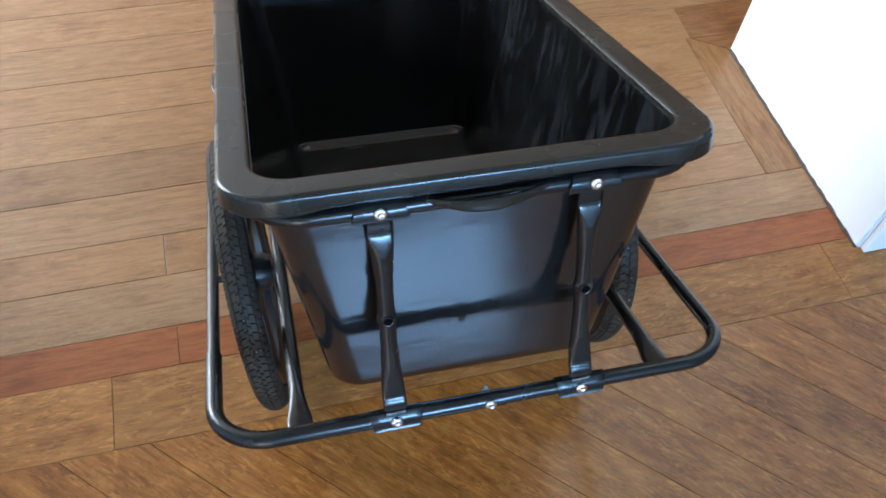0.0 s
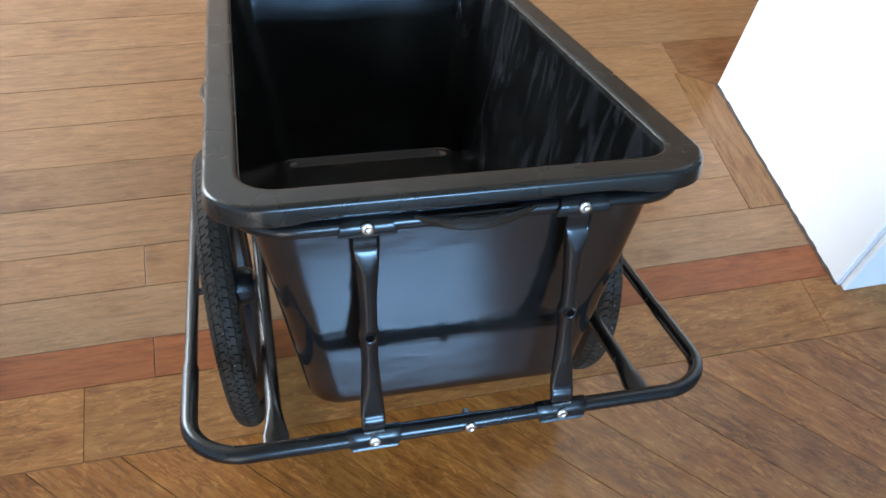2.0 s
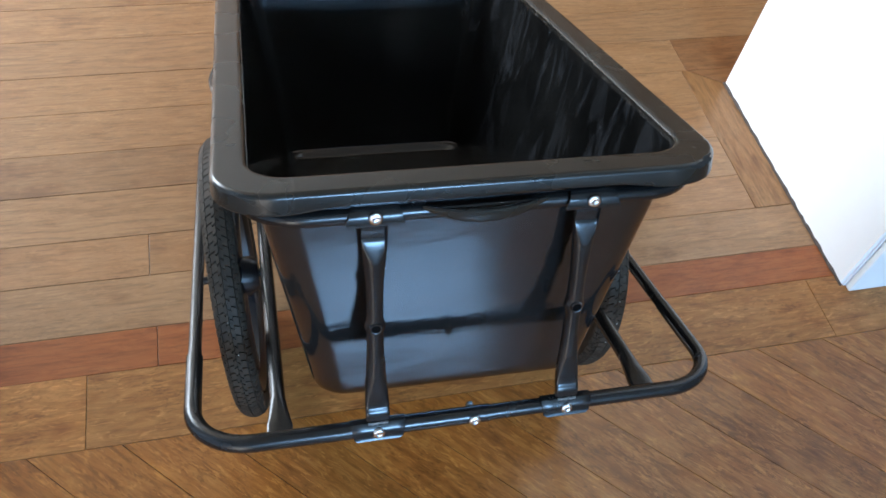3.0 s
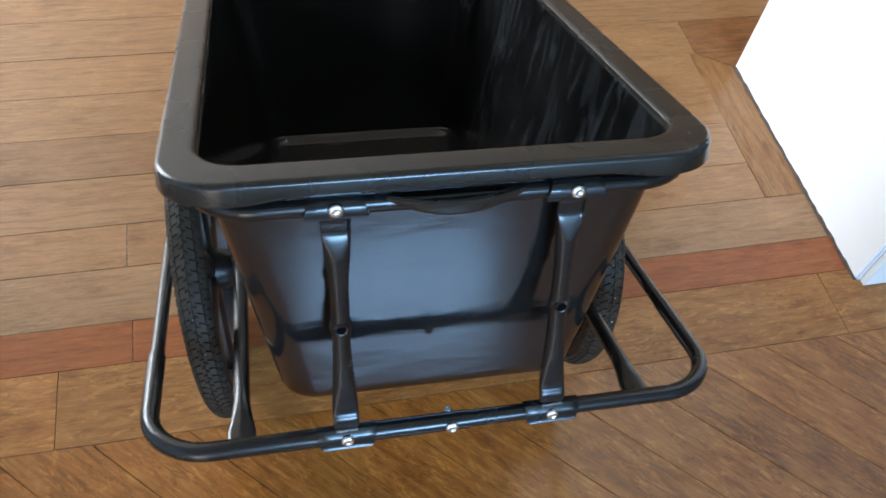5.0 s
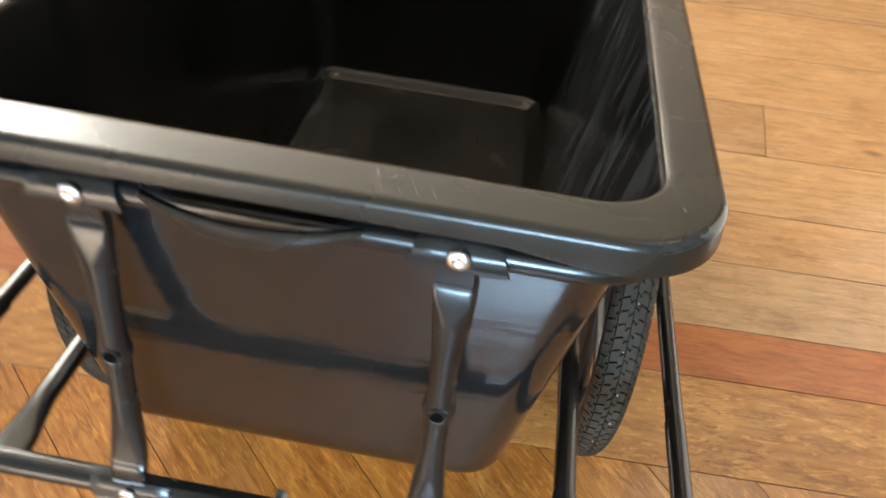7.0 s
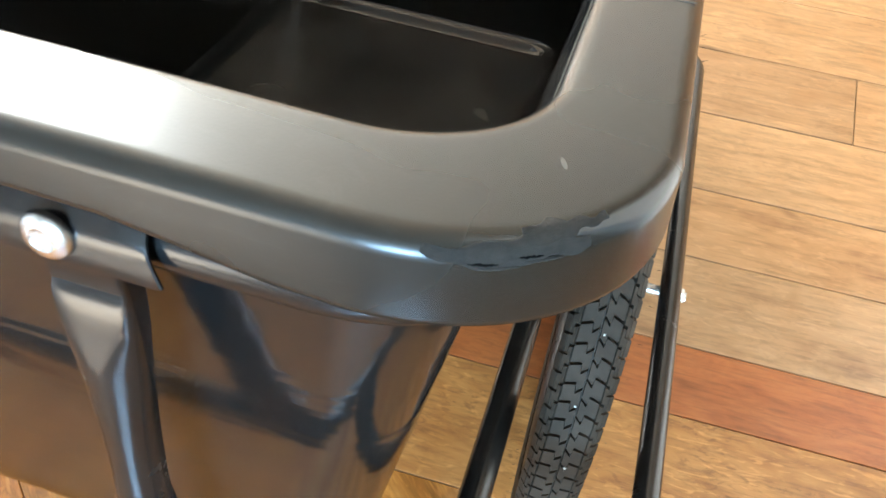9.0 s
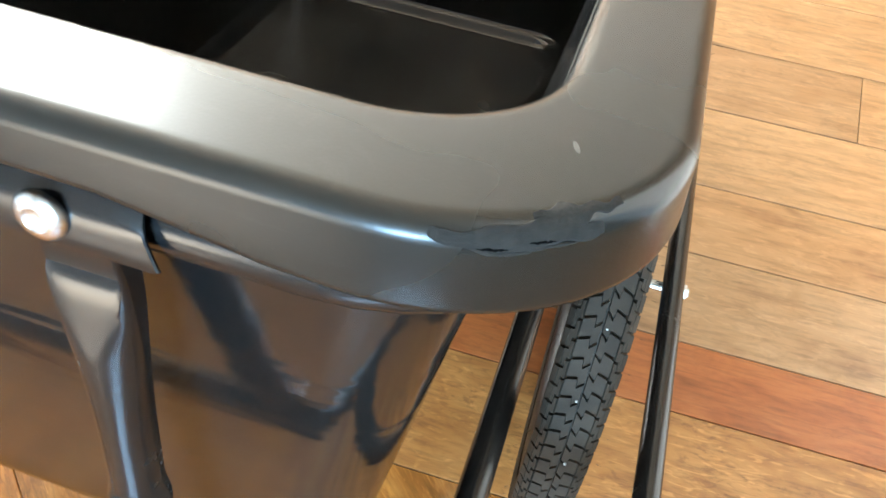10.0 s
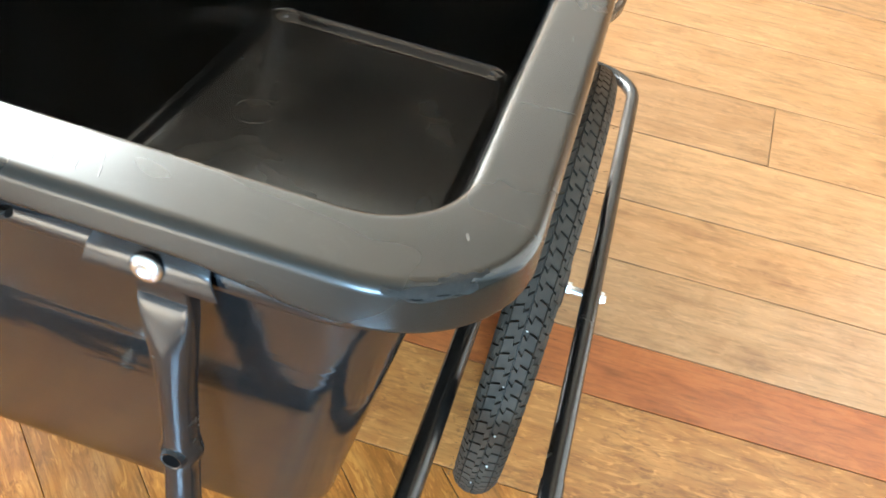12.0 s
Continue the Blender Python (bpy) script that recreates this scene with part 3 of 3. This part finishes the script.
def bolt_head(parent, x, y, z, way=-1, r=0.0082):
    """A domed carriage bolt, its head facing along y."""
    bm = bmesh.new()
    prof = [(0.0, r), (0.0012, r), (0.0026, r * 0.88), (0.0035, r * 0.66), (0.0037, r * 0.50), (0.0030, r * 0.42), (0.0024, r * 0.2)]
    lathe(bm, [(a * way, q) for a, q in prof], "y", (x, y, z), 20)
    part("bolt", bm, ZINC, parent, "shiny zinc-plated bolt head")
    return parent


def saddle(x, z, front, upper):
    """A pressed plate over the front of the tube, standing off it a little, its ends cut aslant."""
    bm = bmesh.new()
    r = TR
    if upper:
        sec = [(0.001, r + 0.0022), (-r * 0.6, r + 0.0016), (-r - 0.0022, r * 0.55), (-r - 0.0036, 0.002), (-r - 0.0038, -0.0030), (-r - 0.0038, -0.0075), (-r - 0.0030, -0.0090)]
    else:
        sec = [(0.002, r + 0.0018), (-r * 0.55, r + 0.0012), (-r - 0.0003, r * 0.55), (-r - 0.0014, 0.001), (-r - 0.0014, -0.005), (-r - 0.0020, -0.0085), (-r - 0.0034, -0.0108)]
    rings = []
    for u in (-1, -0.98, -0.6, 0, 0.6, 0.98, 1):
        o, i_ = [], []
        for k, (yy, zz) in enumerate(sec):
            half = 0.0300 - 0.34 * (zz - 0.003) - (0.0022 if k == len(sec) - 1 else 0.0) if upper else 0.033 + 0.16 * zz - (0.004 if k == len(sec) - 1 else 0.0)
            tuck = 0.0004 if abs(u) == 1 else 0.0
            o.append(bm.verts.new((x + half * u, front + yy + tuck, z + zz)))
            i_.append(bm.verts.new((x + half * u, front + yy + (0.0013 if upper else 0.0022), z + zz - 0.0006)))
        rings.append(o + i_[::-1])
    bridge(bm, rings, True, (True, True))
    return part("saddle_plate", bm, TUBE, trailer, "black pressed saddle clamp", angle=30)


def strut(x, y):
    """An upright between the two tubes, flattened at its ends, swollen round a drilled hole."""
    def section(q):
        if q > 0.5:
            w, h, sq, dish = flat_end(q, 0.075, 0.185, 0.0104, 0.0149, 0.0062, 0.0012, 0.38)
        else:
            w, h, sq, dish = flat_end(q, 0.06, 0.22, 0.0104, 0.0152, 0.0052, 0.0, 0.38)
        return w + 0.0028 * math.exp(-((q - 0.489) / 0.024) ** 2), h, sq, dish

    bm = bmesh.new()
    n = 120
    path, q0 = [], 0.018
    for k in range(n + 1):
        q = k / n
        z = q0 + (0.300 - q0) * q
        base = -0.003 if q < 0.5 else 0.005
        off = (0.011 - base) * math.sin(math.pi * (q - 0.04) / 0.92) ** 0.5 if 0.04 < q < 0.96 else 0
        path.append((x, y + base + off, z))
    sweep(bm, path, TR, 44, shape=section, up=(0, 1, 0))
    ob = part("strut", bm, TUBE, trailer, "black steel upright with flattened ends", angle=24)
    zh = 0.156
    yh = y - 0.003 + 0.014 - 0.0108
    bm = bmesh.new()
    lathe(bm, [(0.0030, 0.0084), (0.0002, 0.0080), (-0.0014, 0.0068), (-0.0010, 0.0054), (0.0012, 0.0050), (0.0045, 0.0050)], "y", (x, yh, zh), 18, False)
    part("drill_rim", bm, TUBE, ob)
    # flat black disc painted as the hole's shaded depth; the tube is solid
    bm = bmesh.new()
    lathe(bm, [(-0.0006, 0.0053), (0.001, 0.0053)], "y", (x, yh, zh), 16)
    part("drill_hole", bm, GAP_SHADE, ob, "black disc for the shade in a drilled hole")
    return ob


for sx in (-0.126, 0.126):
    s = strut(sx, 0.0)
    top = saddle(sx, 0.3095, 0.007, True)
    bolt_head(top, sx, 0.007 - TR - 0.0034, 0.3110)
    low = saddle(sx, 0.001, 0.0, False)
    bolt_head(low, sx, -TR - 0.0013, 0.001)
    bm = bmesh.new()
    wr = random.Random(3)
    sweep(bm, [(sx + 0.0125 * (2 * k / 9 - 1), -0.0078 + wr.uniform(-0.0006, 0.0006), 0.0135 + wr.uniform(-0.0008, 0.0008)) for k in range(10)], 0.002, 8, shape=lambda q: (0.0016 + 0.0007 * math.sin(30 * q), 0.0016 + 0.0006 * math.cos(26 * q), 1.0, 0.0))
    part("weld_seam", bm, WELD, low, "bare silvery weld bead")
bm = bmesh.new()
lathe(bm, [(-0.0022, 0.0085), (-0.0005, 0.0088), (0.001, 0.0085)], "x", (0.0225, 0, 0), 20)
joint = part("tube_joint", bm, TUBE, trailer)
bolt_head(joint, 0.0, -TR - 0.0006, 0.0)
bm = bmesh.new()
lathe(bm, [(0.010, 0.006), (0.018, 0.006)], "y", (0.0, 0, 0.002), 6)
part("nut", bm, ZINC, joint)

# wheels
AX, AZ = 0.4575, -0.0265
WR, WT = 0.2375, 0.0234   # tyre's outer radius, half width
CR = WT - 0.001


def wheel(sx):
    bm = bmesh.new()
    prof = [(-0.017, 0.183), (-0.019, 0.197), (-0.0155, 0.197), (-0.013, 0.189), (0.013, 0.189), (0.0155, 0.197), (0.019, 0.197), (0.017, 0.183), (0.010, 0.175), (-0.010, 0.175)]
    lathe(bm, prof + [prof[0]], "x", (0, 0, 0), 64, False)
    bmesh.ops.remove_doubles(bm, verts=bm.verts, dist=1e-6)
    whl = part("wheel", bm, HUBM, trailer, "black nylon spoked wheel")
    # both wheels sit a little askew on their bolts
    whl.matrix_basis = pose(0.2957, AX, AZ, 0, 0.25, 0.45) if sx > 0 else pose(-0.2967, AX - 0.019, AZ - 0.0077, 0, -4.1, -1.0)
    for k in range(6):
        bm = bmesh.new()
        sweep(bm, [(0, 0.02, 0), (0.0, 0.10, 0), (0, 0.179, 0)], 0.01, 10, shape=lambda q: (0.009 + 0.004 * abs(q - 0.5), 0.021 - 0.008 * q, 1.0, 0.0))
        bmesh.ops.rotate(bm, verts=bm.verts, cent=(0, 0, 0), matrix=Matrix.Rotation(2 * math.pi * k / 6 + 0.3, 3, "X"))
        part("spoke", bm, HUBM, whl)
    bm = bmesh.new()
    lathe(bm, [(-0.036, 0.016), (-0.036, 0.024), (-0.024, 0.031), (0.024, 0.031), (0.036, 0.024), (0.036, 0.016)], "x", (0, 0, 0), 32)
    part("hub", bm, HUBM, whl)
    # carcass
    bm = bmesh.new()
    prof = []
    for k in range(17):
        a = radians(-118 + 236 * k / 16)
        prof.append((CR * math.sin(a), WR - 0.003 - CR + CR * math.cos(a)))
    lathe(bm, prof, "x", (0, 0, 0), 96, False)
    # tread: hooked blocks in the middle, long shoulder blocks outside
    pitches = 102

    def block(pts, lift, a_off):
        """A prism on the tyre's crown; pts are (sideways, round the tyre) in metres."""
        up_, lo_ = [], []
        cs = sum(p[0] for p in pts) / len(pts)
        ca = sum(p[1] for p in pts) / len(pts)
        for s_, c_ in pts:
            for lst, h_, sh in ((up_, lift * 1.25, 0.93), (lo_, -0.0012, 1.0)):
                ss, cc = cs + (s_ - cs) * sh, ca + (c_ - ca) * sh
                q = max(-1.45, min(1.45, ss / CR))
                rad = WR - 0.003 - CR + (CR + h_) * math.cos(q)
                ang = a_off + cc / WR
                lst.append(bm.verts.new(((CR + h_) * math.sin(q), rad * math.cos(ang), rad * math.sin(ang))))
        m_ = len(pts)
        bm.faces.new(up_)
        for i in range(m_):
            j = (i + 1) % m_
            bm.faces.new((lo_[i], lo_[j], up_[j], up_[i]))

    pit = 2 * math.pi * WR / pitches
    for k in range(pitches):
        a = 2 * math.pi * k / pitches
        for side in (-1, 1):
            sh = 0.5 * pit if side > 0 else 0.0
            c = lambda s_, q_: (side * s_ * 0.84, q_ * pit + sh)
            block([c(0.0003, 0.28), c(0.0050, 0.60), c(0.0060, 0.10), c(0.0150, 0.36), c(0.0150, 1.26), c(0.0060, 1.00), c(0.0050, 1.49), c(0.0003, 1.17)], 0.0024, a)
            block([c(0.0158, 0.52), c(0.0188, 0.58), c(0.0188, 1.02), c(0.0226, 1.06), c(0.0226, 1.48), c(0.0158, 1.44)], 0.0022, a)
            block([c(0.0194, 0.06), c(0.0226, 0.10), c(0.0226, 0.99), c(0.0194, 0.92)], 0.0020, a)
            block([c(0.0234, 0.10), c(0.0300, 0.14), c(0.0300, 1.05), c(0.0234, 0.98)], 0.0018, a)
    # moulding hairs along the shoulders
    hair = random.Random(7)
    for k in range(110):
        a = 2 * math.pi * k / 110 + 0.01 * hair.random()
        side = -1 if k % 2 else 1
        q = 1.05 + 0.1 * hair.random()
        rad = WR - 0.003 - CR + 0.0285 * math.cos(q)
        base = Vector((side * 0.0285 * math.sin(q), rad * math.cos(a), rad * math.sin(a)))
        out = Vector((side * math.sin(q), math.cos(q) * math.cos(a), math.cos(q) * math.sin(a)))
        tip = base + out * (0.003 + 0.003 * hair.random()) + Vector((0, hair.uniform(-1, 1), hair.uniform(-1, 1))) * 0.001
        tr = [bm.verts.new(base + Vector(d) * 0.0005) for d in ((1, 0, 0), (0, 1, 0), (0, 0, 1))]
        tv = bm.verts.new(tip)
        for i in range(3):
            bm.faces.new((tr[i], tr[(i + 1) % 3], tv))
    part("tyre", bm, RUBBER, whl, "black rubber tyre with a zigzag tread", angle=25)
    # white flecks on the tread
    for ang, s_, big in ((176, 0.004, 0.0012), (163, -0.002, 0.0010), (187, 0.006, 0.0012), (150, 0.003, 0.0009), (198, -0.003, 0.0010))[:5 if sx > 0 else 2]:
        bm = bmesh.new()
        rad = WR + 0.0002
        ctr = Vector((s_, rad * math.cos(radians(ang)), rad * math.sin(radians(ang))))
        bmesh.ops.create_icosphere(bm, subdivisions=1, radius=big, matrix=Matrix.Translation(ctr))
        part("chalk_fleck", bm, CHALK, whl, "small pale fleck on the tread")
    # axle bolt with washers and nuts; on one side only its tip shows past a black sleeve
    bm = bmesh.new()
    if sx > 0:
        lathe(bm, [(-0.058, 0.005), (0.0812, 0.005)], "x", (0, 0, 0), 14)
        for x0_, x1_, r_, seg in ((-0.053, -0.051, 0.010, 16), (0.0355, 0.0370, 0.0095, 16), (0.0375, 0.0425, 0.0078, 6), (0.0730, 0.0740, 0.0095, 16), (0.0740, 0.0790, 0.0075, 6)):
            lathe(bm, [(x0_, r_), (x1_, r_)], "x", (0, 0, 0), seg)
        part("axle_bolt", bm, ZINC, whl, "silver axle bolt with nuts", smooth=False)
    else:
        lathe(bm, [(0.058, 0.0065), (-0.0645, 0.0065)], "x", (0, 0, 0), 14)
        part("sleeve", bm, HUBM, whl)
        bm = bmesh.new()
        lathe(bm, [(-0.0640, 0.0045), (-0.0740, 0.0045)], "x", (0, 0, 0), 14)
        lathe(bm, [(-0.0665, 0.0068), (-0.0715, 0.0068)], "x", (0, 0, 0), 6)
        part("axle_bolt", bm, ZINC, whl, "silver axle bolt tip", smooth=False)
    return whl


wheel(-1)
wheel(1)

# ---------------------------------------------------------------- floorboards
bm = bmesh.new()
box(bm, X0 - 0.2, X1 + 0.2, Y0 - 0.2, Y1 + 0.2, -0.12, -0.0045)
floor = tagged(part("floor", bm, SUBFLOOR, smooth=False), "old varnished oak strip floor with a red border board", "floor", kind="structure")
brd = random.Random(11)
# boards past this distance are joined, one mesh for each way that they run
FAR = 4.7
FAR_BOARDS = {(0.0, OAK.name): bmesh.new(), (-math.pi / 4, OAK_DIAG.name): bmesh.new()}


def clip_poly(poly, nx, ny, d):
    """Keep the side where nx x + ny y <= d."""
    out = []
    for (ax_, ay), (bx, by) in zip(poly, poly[1:] + poly[:1]):
        fa, fb = nx * ax_ + ny * ay - d, nx * bx + ny * by - d
        if fa <= 0:
            out.append((ax_, ay))
        if fa * fb < 0:
            k = fa / (fa - fb)
            out.append((ax_ + (bx - ax_) * k, ay + (by - ay) * k))
    return out


def board(poly, angle, material, gap=None, drop=None):
    """One floorboard on an outline in plan, its grain along the given angle."""
    cx, cy = sum(p[0] for p in poly) / len(poly), sum(p[1] for p in poly) / len(poly)
    ca, sa = math.cos(-angle), math.sin(-angle)
    loc = [((x - cx) * ca - (y - cy) * sa, (x - cx) * sa + (y - cy) * ca) for x, y in poly]

    def inset(d):
        n = len(loc)
        res = []
        for i in range(n):
            p0, p1, p2 = (Vector(loc[j]) for j in (i - 1, i, (i + 1) % n))
            a, b = (p1 - p0).normalized(), (p2 - p1).normalized()
            na, nb = Vector((-a.y, a.x)), Vector((-b.y, b.x))
            k = na + nb
            res.append(p1 + k * (d / max(0.2, 1 + na.dot(nb))))
        return res

    gap = brd.choice((0.0003, 0.0004, 0.0005, 0.0007)) if gap is None else gap * brd.uniform(0.7, 1.8)
    b_ = bmesh.new()
    z = (brd.uniform(-0.0006, 0.0) if drop is None else drop)
    rings = [[b_.verts.new((p.x, p.y, h)) for p in inset(g)] for g, h in ((gap, -0.012), (gap, -0.0011), (gap + 0.0004, -0.0002), (gap + 0.0009, 0.0))]
    bridge(b_, rings, True, (False, True))
    me = bpy.data.meshes.new("plank")
    bmesh.ops.recalc_face_normals(b_, faces=b_.faces)
    if math.hypot(cx - 0.3, cy - 0.7) > FAR and (angle, material.name) in FAR_BOARDS:
        b_.transform(Matrix.Rotation(-angle, 4, "Z") @ pose(cx, cy, z, 0, 0, math.degrees(angle)))
        b_.to_mesh(me)
        b_.free()
        FAR_BOARDS[angle, material.name].from_mesh(me)
        bpy.data.meshes.remove(me)
        return None
    b_.to_mesh(me)
    b_.free()
    me.materials.append(material)
    ob = new("plank", me)
    ob.parent = floor
    ob.matrix_basis = pose(cx, cy, z, 0, 0, math.degrees(angle))
    return ob


def row(y0, y1, xa, xb, joints, material):
    xs = [xa] + sorted(j for j in joints if xa < j < xb) + [xb]
    for a, b in zip(xs, xs[1:]):
        board([(a, y0), (b, y0), (b, y1), (a, y1)], 0.0, material)


def spread(xa, xb, known=()):
    """End joints along a row, keeping the known ones."""
    js = list(known)
    x = 1.15 + brd.uniform(0.0, 1.0)
    while x < xb:
        js.append(x)
        x += brd.uniform(0.6, 1.5)
    x = -1.9 - brd.uniform(0.0, 1.0)
    while x > xa:
        js.append(x)
        x -= brd.uniform(0.6, 1.5)
    return js


XA, XB = X0 + 0.005, X1 - 0.005
row(0.465, 0.552, XA, XB, spread(XA, XB, (-0.449,)), OAK_RED)
row(0.319, 0.465, XA, 0.925, spread(XA, 0.925, (-0.574,)), OAK_PALE)
row(0.319, 0.465, 0.925, XB, (), OAK_PALE)
seams = [0.552, 0.673, 0.776, 0.902, 1.018, 1.142, 1.264, 1.392, 1.512]
while seams[-1] < Y1 - 0.15:
    seams.append(seams[-1] + 0.122)
known = {1: (-0.460,), 3: (0.617,)}
for i, (a, b) in enumerate(zip(seams, seams[1:])):
    edge = XB
    if a > 0.67 and b < 1.05:
        edge = 0.900
    elif 1.0 < a < 1.1:
        edge = 0.900
    row(a, b, XA, edge, spread(XA, edge, known.get(i, ())), OAK_FIGURED if i in (2, 6) else OAK) if i != 5 else (row(a, b, XA, 0.915, spread(XA, 0.9), OAK), row(a, b, 0.915, XB, (1.3, 2.2), OAK_DARK))
# mitred border boards round the wall end
board([(0.900, 0.673), (1.004, 0.673), (1.004, 1.083), (0.915, 1.1415), (0.900, 1.1415)], math.pi / 2, OAK_EDGE, drop=0.0)
board([(1.0045, 1.0845), (XB, 1.0845), (XB, 1.1415), (0.917, 1.1415)], 0.0, OAK_DARK, drop=-0.0004)
# diagonal boards in front
D = 0.156
for k in [*range(-30, 54), *range(-60, -30)]:
    x_at = 0.421 + D * k            # where the board's edge meets the border at y = 0.319
    c0, c1 = (x_at + 0.319), (x_at + D + 0.319)   # x + y between these
    poly = [(c0 - 0.319, 0.319), (c0 + 6.0, -6.0), (c1 + 6.0, -6.0), (c1 - 0.319, 0.319)]
    for nx, ny, d in ((-1, 0, -XA), (1, 0, XB), (0, -1, -(Y0 + 0.005))):
        poly = clip_poly(poly, nx, ny, d) if poly else poly
    if len(poly) < 3:
        continue
    cut = brd.uniform(3.2, 4.4)
    pieces = []
    rest = poly
    while rest and cut < 7:
        lim = (0.319 * -1 + c0 - 0.319) + cut * 1.4
        a_ = clip_poly(rest, 1, -1, lim)
        rest = clip_poly(rest, -1, 1, -lim)
        pieces.append(a_)
        cut += brd.uniform(0.9, 1.7)
    for pc in pieces + [rest]:
        if len(pc) >= 3:
            area = 0.5 * sum(p[0] * q[1] - q[0] * p[1] for p, q in zip(pc, pc[1:] + pc[:1]))
            if abs(area) > 1e-4:
                board(pc if area > 0 else pc[::-1], -math.pi / 4, OAK_DIAG, 0.00035)
for (angle, _), far_bm in FAR_BOARDS.items():
    far_planks = part("far_planks", far_bm, OAK if angle == 0.0 else OAK_DIAG, floor, smooth=False)
    far_planks.matrix_basis = pose(0, 0, 0, 0, 0, math.degrees(angle))
    tagged(far_planks, kind="stuff")
